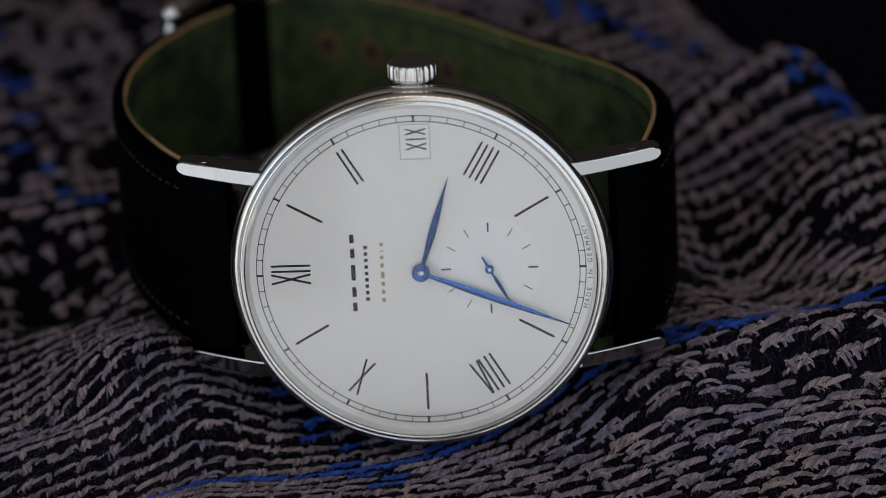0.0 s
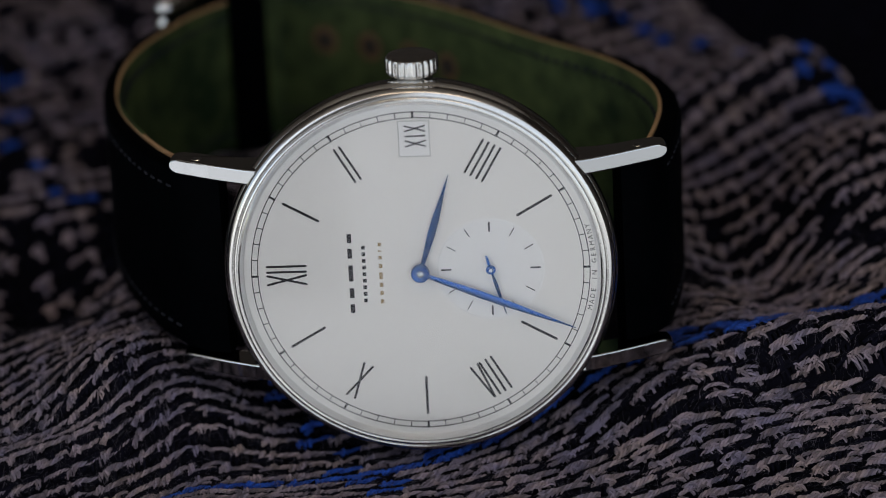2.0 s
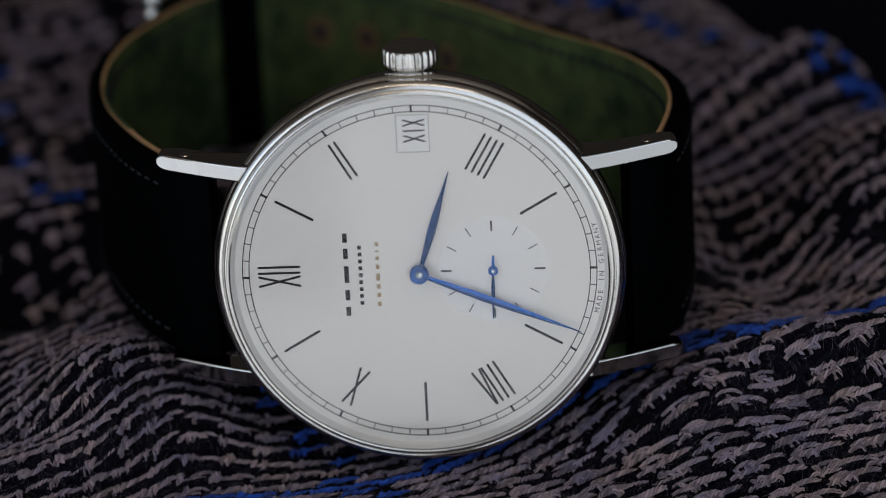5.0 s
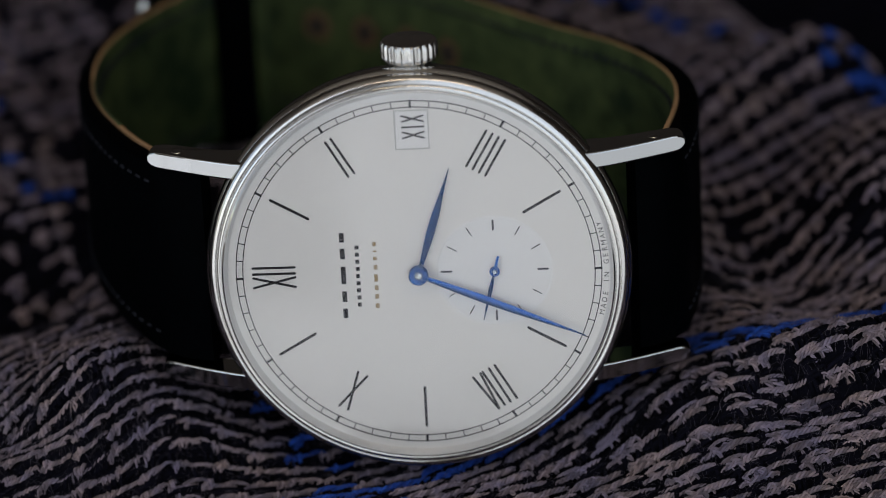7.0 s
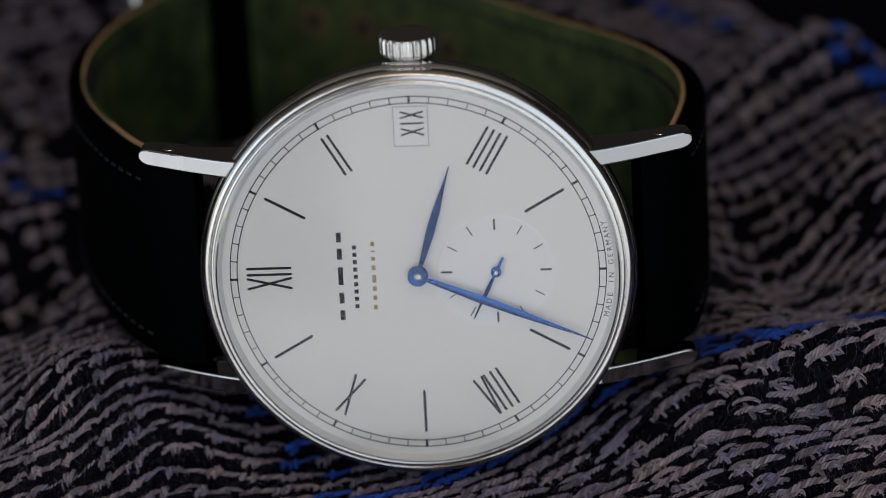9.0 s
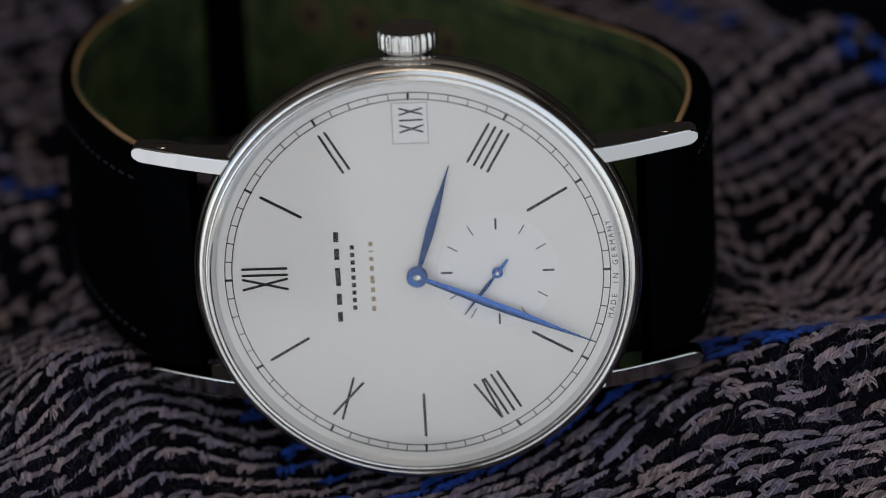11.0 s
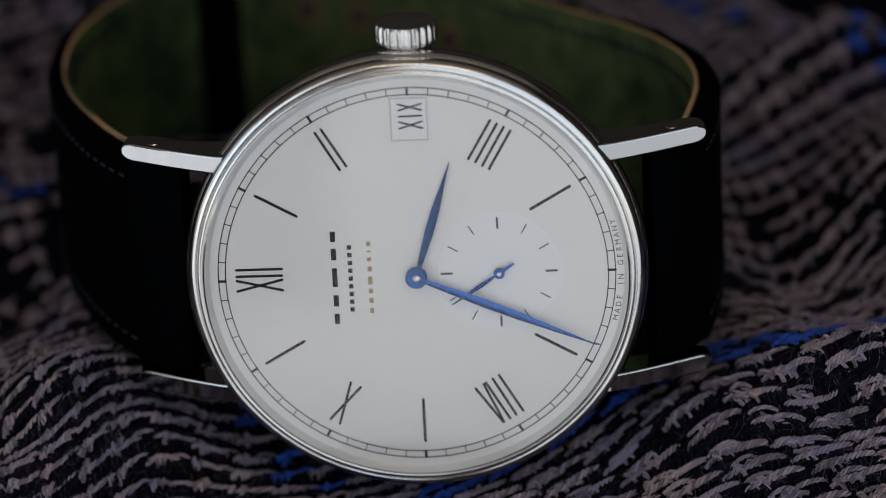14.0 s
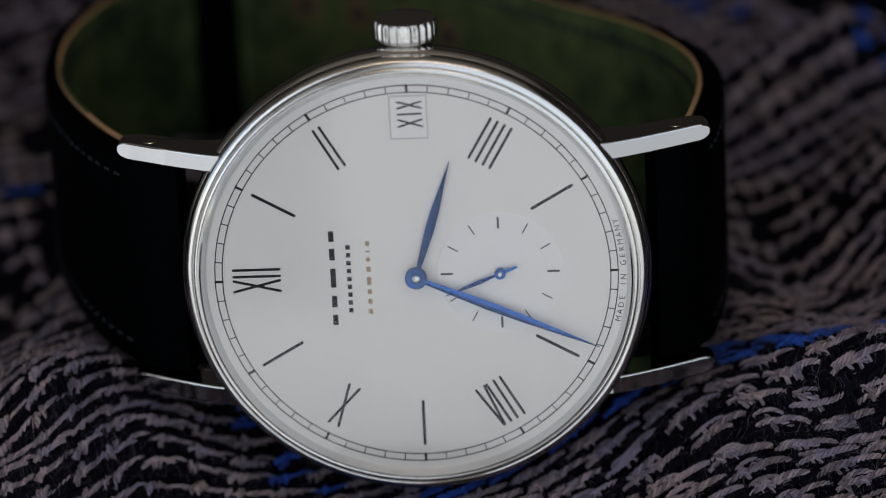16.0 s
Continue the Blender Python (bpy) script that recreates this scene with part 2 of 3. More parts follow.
def build_room():
    box_object("floor", -1.6, 1.6, -0.8, 2.0, -0.80, -0.75, FLOOR, "brown wooden floor of the room", "floor")
    box_object("ceiling", -1.7, 1.7, -0.85, 2.1, 1.65, 1.70, CEIL, "plain cream painted ceiling of the room", "ceiling")
    box_object("wall_north", -1.6, 1.6, 2.0, 2.1, -0.80, 1.65, DARK_WALL, "unseen plain dark brown wall added for dark reflections", "wall")
    glazed_wall("wall_west", "window_2", "grey brown wall with a tall window opening", "y", -1.65, -0.85, 2.1, -0.7, 0.3, -0.2, 1.08)
    box_object("wall_east", 1.6, 1.7, -0.85, 2.1, -0.80, 1.65, DARK_WALL, "unseen plain dark brown wall added for dark reflections", "wall")
    glazed_wall("wall_south", "window_1", "grey brown wall with a wide window opening", "x", -0.8, -0.075, 1.6, -0.07, 1.55, -0.6, 1.55)
    # added pier: dark in the crystal's upper left, lit opening below for the veil
    glazed_wall("veil_pier", "veil_opening", "added unseen grey brown pier with a low opening", "x", -0.8, -0.42, -0.075, -0.415, -0.08, -0.6, -0.11)
    glazed_wall("wall_south_2", "window_3", "grey brown wall with a wide window opening", "x", -0.8, -1.6, -0.42, -1.55, -0.425, -0.6, 1.55)


# housing of the added overhead lamp, out of view
def build_warm_lamp():
    lamp = tagged(new("added_warm_lamp"), "unseen long slim white ceiling lamp added for warm light", "lamp")
    bm = bmesh.new()
    slab(bm, -0.47, 0.67, -0.65, -0.35, 1.61, 1.65)
    part("housing", bm, FRAME, lamp, smooth=False, unit=1.0)


def build_table():
    table = tagged(new("table"), "dark stained wooden table under the scarf", "table")
    bm = bmesh.new()
    slab(bm, -0.5, 0.5, -0.025, 0.7, -0.04, -0.010)
    bmesh.ops.bevel(bm, geom=bm.edges[:], offset=0.004, segments=2, affect="EDGES")
    part("tabletop", bm, TABLE, table, unit=1.0)
    for x in (-0.45, 0.41):
        for y in (0.0, 0.62):
            bm = bmesh.new()
            slab(bm, x, x + 0.04, y, y + 0.04, -0.75, -0.04)
            part("leg", bm, TABLE, table, smooth=False, unit=1.0)


# ---- the watch ----
def clock(hour, r, t=0.0):
    """A place on the dial: radius r towards an hour, t beside it, clockwise. Twelve lies at -x, three at +y."""
    a = radians(30 * hour)
    return (-math.cos(a) * r + math.sin(a) * t, math.sin(a) * r + math.cos(a) * t)


def letter_meshes(text, size):
    """Flat letters of the built-in font, with the advance of each."""
    out = []
    for ch in text:
        cu = bpy.data.curves.new("letter", "FONT")
        cu.body, cu.size, cu.align_x, cu.resolution_u = ch, size, "CENTER", 3
        ob = new("letter", cu)
        bpy.context.view_layer.update()
        me = bpy.data.meshes.new_from_object(ob.evaluated_get(bpy.context.evaluated_depsgraph_get()))
        bpy.data.objects.remove(ob)
        out.append(me)
    return out


def build_dial(watch):
    bm = lathe([(0, 0), (18.75, 0), (18.75, -0.4), (0, -0.4)], 160, closed=False)
    dial = part("dial", bm, DIAL, watch, "silvery white dial with fine black print")
    z0, z1 = -0.02, 0.03
    # minute track
    bm = bmesh.new()
    for r, w in ((17.5, 0.09), (16.86, 0.09)):
        ring = lathe([(r - w / 2, z0), (r - w / 2, z1), (r + w / 2, z1), (r + w / 2, z0)], 180)
        me = bpy.data.meshes.new("ring")
        ring.to_mesh(me)
        bm.from_mesh(me)
        ring.free()
    part("minute_track", bm, INK, dial, "fine black railway minute track", smooth=False)
    for k in range(60):
        bm = bmesh.new()
        stroke(bm, clock(k / 5, 16.86), clock(k / 5, 17.5), 0.23 if k % 5 == 0 else 0.085, z0, z1 + 0.002, 2)
        part("minute_mark", bm, INK, dial, smooth=False)
    # hour bars and Roman numerals
    r0, r1 = 11.86, 15.88
    for h in (1, 5, 7, 9, 11):
        bm = bmesh.new()
        stroke(bm, clock(h, r0), clock(h, r1), 0.27, z0, z1)
        part("hour_bar", bm, INK, dial, smooth=False)
    numerals = {12: ((-1, 0), (0, -1), (0.4, 0.4), (1.02, 1.02)), 2: ((-0.32, -0.28), (0.35, 0.34)), 10: ((0.5, -0.44), (-0.48, 0.5)),
                4: ((-1.02, -1.0), (-0.34, -0.34), (0.34, 0.33), (1.0, 1.0)),
                8: ((1.4, 1.04), (0.56, 0.98), (0.32, 0.34), (-0.4, -0.32), (-1.06, -1.05))}
    for h, lines in numerals.items():
        bm = bmesh.new()
        for n, (ti, to) in enumerate(lines):
            stroke(bm, clock(h, r0, ti), clock(h, r1, to), 0.235, z0, z1 + 0.001 * n)
        part("roman_numeral", bm, INK, dial, smooth=False)
    # date window
    bm = bmesh.new()
    slab(bm, -1.5, 1.62, 12.72, 16.5, z0, 0.012)
    date = part("date_window", bm, SUBDIAL, dial, "white date disc in a bevelled rectangular window", smooth=False)
    bm = bmesh.new()
    for x0, x1, y0, y1 in ((-1.6, -1.48, 12.62, 16.58), (1.58, 1.68, 12.62, 16.58), (-1.48, 1.58, 16.48, 16.58), (-1.48, 1.58, 12.62, 12.74)):
        slab(bm, x0, x1, y0, y1, z0, 0.05)
    part("window_edge", bm, LINE, date, smooth=False)
    bm = bmesh.new()
    for n, (a, b) in enumerate((((-0.87, 16.0), (1.18, 15.4)), ((-0.87, 15.4), (1.18, 16.0)), ((-0.84, 14.86), (1.18, 14.9)), ((-0.84, 14.38), (1.2, 13.74)), ((-0.84, 13.74), (1.2, 14.38)))):
        stroke(bm, a, b, 0.16, 0.0, 0.04 + 0.001 * n, 2)
    part("date_numeral", bm, INK, date, smooth=False)
    # small seconds
    cx, cy = 7.28, 0.1
    bm = lathe([(0, 0.008), (5.2, 0.008), (5.28, 0.03), (5.42, 0.04), (5.56, 0.0), (5.56, -0.02), (0, -0.02)], 96, closed=False)
    bm.transform(Matrix.Translation((cx, cy, 0)))
    sub = part("subdial", bm, SUBDIAL, dial, "round sunken small-seconds subdial")
    for k in range(12):
        a = math.pi * k / 6
        q0, q1, w = 4.15, 5.1, 0.19 if k % 3 == 0 else 0.1
        bm = bmesh.new()
        stroke(bm, (cx + q0 * math.cos(a), cy + q0 * math.sin(a)), (cx + q1 * math.cos(a), cy + q1 * math.sin(a)), w, 0, 0.04, 2)
        part("seconds_mark", bm, GREY_INK, sub, smooth=False)
    # the maker's mark as plain bars
    bm = bmesh.new()
    for y0, y1 in ((-4.36, -3.4), (-2.7, -1.62), (-0.84, 0.92), (1.7, 2.78), (3.42, 4.38)):
        slab(bm, -7.44, -6.98, y0, y1, z0, z1)
    part("maker_mark", bm, INK, dial, "row of plain black bars", smooth=False)
    bm = bmesh.new()
    for k in range(9):
        y = -3.22 + 0.735 * k
        slab(bm, -6.0, -5.62, y, y + 0.4, z0, z1)
    part("place_mark", bm, INK, dial, "row of small plain dark bars", smooth=False)
    bm = bmesh.new()
    for k, w in enumerate((0.45, 0.45, 0.45, 0.75, 0.45, 0.35, 0.14, 0.4)):
        y = -3.4 + (0, 0.95, 1.85, 2.7, 3.95, 4.9, 5.75, 6.35)[k]
        slab(bm, -4.28, -3.92, y, y + w, z0, z1)
    part("model_mark", bm, GOLD_INK, dial, "row of small plain gold bars", smooth=False)
    # origin mark round the rim
    text = "MADE IN GERMANY"
    bm = bmesh.new()
    for k, me in enumerate(letter_meshes(text, 0.72)):
        a = radians(194.6 - k * (29.2 / (len(text) - 1)))
        inward = Vector((math.cos(a), -math.sin(a), 0))
        right = Vector((inward.y, -inward.x, 0))
        m = Matrix(((right.x, inward.x, 0, 0), (right.y, inward.y, 0, 0), (0, 0, 1, 0.02), (0, 0, 0, 1)))
        base = -inward * 18.2
        m.translation = (base.x, base.y, 0.02)
        me.transform(m)
        bm.from_mesh(me)
    part("origin_mark", bm, INK, dial, "small printed words MADE IN GERMANY", smooth=False)
    return dial


def hand_mesh(length, widths, hub, tail=0.0):
    """A lance-shaped hand along +x with a ridge: widths are (share of the length, half width)."""
    bm = bmesh.new()
    rows = []
    for f, w in widths:
        x = hub * 0.8 + (length - hub * 0.8) * f
        h = 0.05 + 0.13 * min(1, w / 0.3)
        rows.append([bm.verts.new(p) for p in ((x, -w, 0), (x, -w, 0.03), (x, 0, h), (x, w, 0.03), (x, w, 0))])
    for a, b in zip(rows, rows[1:]):
        for k in range(5):
            bm.faces.new((a[k], a[(k + 1) % 5], b[(k + 1) % 5], b[k]))
    bm.faces.new(rows[0])
    bm.faces.new(rows[-1][::-1])
    boss = lathe([(hub * 0.42, -0.02), (hub * 0.42, 0.2), (hub * 0.55, 0.26), (hub * 0.85, 0.26), (hub, 0.16), (hub, -0.02)], 48)
    me = bpy.data.meshes.new("boss")
    boss.to_mesh(me)
    boss.free()
    bm.from_mesh(me)
    if tail:
        t = [bm.verts.new(p) for p in ((-hub * 0.8, -0.16, 0), (-hub * 0.8, 0.16, 0), (-tail, 0.1, 0), (-tail, -0.1, 0),
                                       (-hub * 0.8, -0.16, 0.1), (-hub * 0.8, 0.16, 0.1), (-tail, 0.1, 0.06), (-tail, -0.1, 0.06))]
        for f in ((3, 2, 1, 0), (4, 5, 6, 7), (0, 1, 5, 4), (1, 2, 6, 5), (2, 3, 7, 6), (3, 0, 4, 7)):
            bm.faces.new([t[k] for k in f])
    return bm


def build_case(watch):
    side = [(20.47, -1.6), (20.36, -2.6), (19.95, -3.9), (19.1, -5.4), (18.3, -6.8), (17, -7.5), (0, -7.7)]
    bm = lathe([(18.75, -0.5), (19.6, -0.5), (20.16, -0.47), (20.28, -0.62), (20.38, -0.82), (20.45, -1.05), (20.47, -1.3)] + side, 192, closed=False)
    case = part("case", bm, STEEL_SIDE, watch, "slim round polished steel case middle and back")
    # two-stepped bezel: a narrow inner lip, a fine groove and a rounded outer shoulder
    bm = lathe([(18.6, -0.3), (18.8, 0.72), (18.86, 0.79), (18.95, 0.81), (19.08, 0.80), (19.2, 0.74), (19.28, 0.64), (19.31, 0.55), (19.35, 0.55), (19.38, 0.64), (19.44, 0.68), (19.55, 0.665),
                (19.7, 0.61), (19.83, 0.52), (19.94, 0.39), (20.03, 0.22), (20.1, 0.02), (20.14, -0.18), (20.16, -0.36), (20.12, -0.44), (18.7, -0.44)], 224)
    part("bezel", bm, STEEL, case, "mirror-polished rounded steel bezel")
    bm = lathe([(18.28, 0.015), (18.34, 0.06), (18.56, 0.4), (18.8, 0.73), (18.85, 0.73), (18.6, 0.015)], 160)
    part("inner_ring", bm, REHAUT, case, "pale brushed ring round the dial")
    for sx in (-1, 1):
        for sy in (-1, 1):
            top = [(15.5, 0.3), (17.0, 0.0), (19.0, -0.85), (21.0, -1.85), (23.0, -2.95), (24.6, -3.85), (25.75, -4.48), (25.82, -4.58), (25.82, -5.2), (25.7, -6.0), (25.2, -6.5)]
            low = [(24.2, -6.4), (22.5, -5.8), (20.5, -4.9), (18.0, -4.2), (15.5, -4.0)]
            top = [tuple(p) for p in smooth_path(top[:7], 0.22)[0]] + top[7:]
            out = [(sx * x, z) for x, z in top + low]
            bm = prism(out, *((10.05, 11.7) if sy > 0 else (-11.7, -10.05)), 0.17)
            for v in bm.verts:
                over = max(0, abs(v.co.x) - 24.5) / 1.3
                v.co.y = sy * (10.95 + (abs(v.co.y) - 10.95) * math.sqrt(max(0.05, 1 - over ** 2.6)))
            lug = part("lug", bm, LUG_STEEL, case, "slender curved polished steel lug", sharp=14)
            m = Matrix.Translation((sx * 22.8, sy * 11.7, -4.1)) @ axis_turn(-90 * sy, "X")
            bm = lathe([(0, 0.012), (0.46, 0.012), (0.46, -0.05), (0, -0.05)], 24, closed=False)
            bm.transform(m)
            part("lug_hole", bm, HOLE, lug, "small dark drilled hole")
            bm = lathe([(0.44, -0.02), (0.44, 0.03), (0.53, 0.03), (0.57, -0.02)], 24)
            bm.transform(m)
            part("hole_rim", bm, STEEL_SIDE, lug)
    # domed crystal
    outer = [(r, 1.05 + 0.16 * (1 - (r / 18.85) ** 2)) for r in (0, 2, 4, 6, 8, 10, 12, 14, 15, 16, 17, 17.8, 18.4, 18.65)] + [(18.8, 0.9)]
    inner = [(18.8, 0.78)] + [(r, z - 0.15) for r, z in outer[-2::-1]]
    crystal = part("crystal", lathe(outer + inner, 128, closed=False), SAPPHIRE, case, "clear domed sapphire crystal")
    crystal.visible_shadow = False
    # fluted crown, its axis along +y
    def flute(a, r, z):
        return -0.16 * (0.5 - 0.5 * math.cos(22 * a)) ** 1.3 if r > 2.5 and z < 1.85 else 0
    prof = [(0, -0.5), (1.6, -0.5), (1.6, -0.1), (2.2, -0.08), (2.55, 0.08), (2.74, 0.36), (2.76, 0.6), (2.76, 1.5), (2.7, 1.75), (2.55, 1.9), (2.35, 1.95), (0, 2.02)]
    bm = lathe(prof, 288, closed=False, flute=flute)
    bm.transform(Matrix.Translation((0, 20.5, -3.5)) @ axis_turn(-90, "X"))
    part("crown", bm, CROWN_STEEL, watch, "fluted polished steel winding crown")
    bm = lathe([(1.6, -0.6), (2.1, -0.6), (2.25, 0.0), (1.6, 0.0)], 48)
    bm.transform(Matrix.Translation((0, 20.3, -3.5)) @ axis_turn(-90, "X"))
    part("crown_tube", bm, STEEL_SIDE, watch)
    return case


def build_strap(watch):
    left, ql = smooth_path([(-19.9, -5.9), (-22.6, -6.9), (-26.0, -11.0), (-29.2, -16.8), (-32.6, -25.3), (-34.2, -33.2), (-34.4, -41.2), (-33.4, -48.2), (-31.4, -54.5), (-28.3, -61.0), (-24.0, -66.0), (-19.5, -69.0)])
    right, qr = smooth_path([(19.9, -5.9), (22.2, -7.2), (23.7, -11.6), (24.9, -21.5), (23.7, -29.8), (19.3, -38.2), (11.4, -46.8), (2.2, -58.0), (-5.0, -65.0), (-12.5, -70.2), (-20.0, -72.6), (-27.5, -71.0), (-32.5, -66.0)])
    for line, sign, name in ((left, 1, "buckle_strap"), (right, -1, "hole_strap")):
        nrm = path_normals(line, sign)
        if (nrm[len(line) // 3] @ line[len(line) // 3]) < 0 and abs(line[len(line) // 3, 0]) > 5 and nrm[len(line) // 3, 0] * line[len(line) // 3, 0] < 0:
            nrm = -nrm
        hi = lambda f: 9.95 - 0.9 * min(1, f * 1.4)
        lo = lambda f: -hi(f)
        thick = lambda f: 2.3 - 1.0 * min(1, f * 2.5)
        strap = part(name, ribbon(line, nrm, lambda f: 0.5, lambda f: 0.62 + thick(f), lo, hi, 0.45), BLACK_LEATHER, watch, "smooth black leather strap half with raw edges")
        part("lining", ribbon(line[20:], nrm[20:], lambda f: 0.0, lambda f: 0.5, lambda f: lo(f) + 0.1, lambda f: hi(f) - 0.1, 0.12), GREEN_LINING, strap, "mottled olive green strap lining")
        part("edge", ribbon(line[7:], nrm[7:], lambda f: 0.1, lambda f: 0.52, lambda f: hi(f) - 0.5, lambda f: hi(f) + 0.04, 0.1), TAN_EDGE, strap, "raw tan leather edge")
        bm = bmesh.new()
        for side in (-1, 1):
            for k in range(6, len(line) - 3, 2):
                f = k / (len(line) - 1)
                for off, fat in ((0.62 + thick(f) - 0.02, 0.16), (-0.02, 0.3)):
                    y = side * (hi(f) - 2.0)
                    a = (line[k] + nrm[k] * off)
                    b = (line[k + 1] * 0.9 + line[k + 2] * 0.1 + nrm[k + 1] * off)
                    pill(bm, (a[0], y, a[1]), (b[0], y, b[1]), fat)
        st = part("stitching", bm, THREAD, strap, "dark waxed stitches")
        tagged(st, kind="stuff")
        if name == "hole_strap":
            for g in (0.62, 0.68, 0.74, 0.80):
                k = int(g * (len(line) - 1))
                bm = lathe([(0, 0.0), (1.0, 0.0), (1.2, -0.06), (1.2, -0.12), (0, -0.12)], 20, closed=False)
                rim = lathe([(1.15, 0.0), (1.2, 0.05), (1.7, 0.02), (1.9, -0.1), (1.2, -0.1)], 20)
                n = nrm[k]
                m = Vector((-n[0], 0, -n[1])).to_track_quat("Z", "Y").to_matrix().to_4x4()
                m.translation = (line[k, 0] - n[0] * 0.03, 2.0, line[k, 1] - n[1] * 0.03)
                bm.transform(m)
                rim.transform(m)
                part("hole_rim", rim, WORN, strap, "reddish brown worn rim")
                part("strap_hole", bm, HOLE, strap, "dark worn punched hole")
    # keeper round both strap ends
    sub = left[-10:-3]
    nrm = path_normals(left, 1)[-10:-3]
    if nrm[3, 1] > 0:
        nrm = -nrm
    ring = part("keeper", ribbon(sub, nrm, lambda f: -1.1, lambda f: -0.1, lambda f: -9.8, lambda f: 9.9, 0.3), BLACK_LEATHER, watch, "narrow black leather keeper loop")
    part("outer_band", ribbon(sub, nrm, lambda f: 5.2, lambda f: 6.2, lambda f: -9.8, lambda f: 9.9, 0.3), BLACK_LEATHER, ring)
    # buckle
    bm = bmesh.new()
    c = Vector((-32.1, 0, -62.0))
    along = Vector((0.45, 0, -0.89)).normalized()
    pts = [c + along * a + Vector((0, y, 0)) for a, y in ((0, -10), (0, 9.6), (11, 9.6), (11, -10))]
    for p, q in zip(pts, pts[1:] + pts[:1]):
        pill(bm, p, q, 1.3, 12)
    for p in pts:
        bmesh.ops.create_uvsphere(bm, u_segments=12, v_segments=8, radius=1.32, matrix=Matrix.Translation(p))
    pill(bm, c + along * 0.3, c + along * 11.5, 0.6, 8)
    part("buckle", bm, STEEL, watch, "polished steel pin buckle")


def build_watch():
    watch = tagged(new("wristwatch"), "round steel wristwatch on black strap lying on scarf", "wristwatch")
    watch.matrix_world = WATCH
    build_case(watch)
    dial = build_dial(watch)
    build_strap(watch)
    lance = ((0, 0.2), (0.12, 0.27), (0.35, 0.40), (0.55, 0.36), (0.75, 0.2), (0.92, 0.08), (1, 0.03))
    slim = ((0, 0.22), (0.1, 0.28), (0.35, 0.40), (0.55, 0.36), (0.75, 0.23), (0.92, 0.10), (1, 0.04))
    fine = ((0, 0.10), (0.3, 0.20), (0.5, 0.17), (0.8, 0.08), (1, 0.05))
    hour = part("hour_hand", hand_mesh(11.15, lance, 0.95), BLUED, watch, "blued steel lance-shaped hour hand")
    minute = part("minute_hand", hand_mesh(17.1, slim, 0.95), BLUED, watch, "blued steel lance-shaped minute hand")
    second = part("seconds_hand", hand_mesh(5.1, fine, 0.5, 1.6), BLUED, watch, "small blued steel seconds hand")
    bm = lathe([(0, 0.99), (0.2, 0.99), (0.36, 0.92), (0.38, 0.0), (0, 0.0)], 32, closed=False)
    part("pinion", bm, STEEL, watch, "bright steel centre pinion")
    bm = lathe([(0, 0.6), (0.16, 0.6), (0.2, 0.55), (0.2, 0.0), (0, 0.0)], 24, closed=False)
    bm.transform(Matrix.Translation((7.28, 0.1, 0)))
    part("seconds_pinion", bm, STEEL, watch)
    return dial, hour, minute, second


# ---- the scarf ----
CLOTH_TURN = radians(24)


def row_bend(u, v):
    """How far the rows of the weave stray, in mm."""
    near = np.interp(u, (-60, -37, -27, -18, -11, -4, 6, 18, 28, 40, 60), (-3, -1.0, 0.7, -1.8, -3.3, -3.9, -2.4, 0.0, 1.4, 2.4, 3.0))
    front = np.clip((-v + 2) / 10, 0, 1)
    fade = np.exp(-((v - 2) / 16) ** 2)
    return near * fade + 3.0 * np.sin(v * 0.05 + u * 0.06) * (1 - fade) * (v > 0) - 0.24 * u * front


def plan(u, v):
    w = v + row_bend(u, v)
    q = u + 2.5 * np.sin(v * 0.06 + 0.6)
    c, s = np.cos(CLOTH_TURN), np.sin(CLOTH_TURN)
    x, y = q * c - w * s, q * s + w * c
    return x, y - heap(x, y)


def ease(x, lo, hi):
    t = np.clip((x - lo) / (hi - lo), 0, 1)
    return t * t * (3 - 2 * t)


def heap(x, y):
    """How far the cloth is heaped forward and up on both sides of the watch, in mm."""
    right = 14 * ease(x, 22, 36) * ease(y, -12, 20) * (1 - ease(y, 26, 54))
    left = 9 * ease(-x, 23, 36) * ease(y, -12, 10) * (1 - ease(y, 16, 44))
    return right + left


def front_edge(x):
    """The scarf's unseen near edge: short to clear the dial's reflection, long to darken the lugs'."""
    return -24 - 26 * ease(np.abs(x), 26, 42)


def bump_at(x, y, cx, cy, rx, ry, turn=0.0):
    c, s = math.cos(radians(turn)), math.sin(radians(turn))
    a, b = (x - cx) * c + (y - cy) * s, -(x - cx) * s + (y - cy) * c
    return np.exp(-(a / rx) ** 2 - (b / ry) ** 2)


def height(x, y):
    """The lie of the scarf, in mm above the table's level."""
    flat = y
    for _ in range(5):
        flat = y + heap(x, flat)
    return lie(x, flat) + 0.656 * (flat - y)


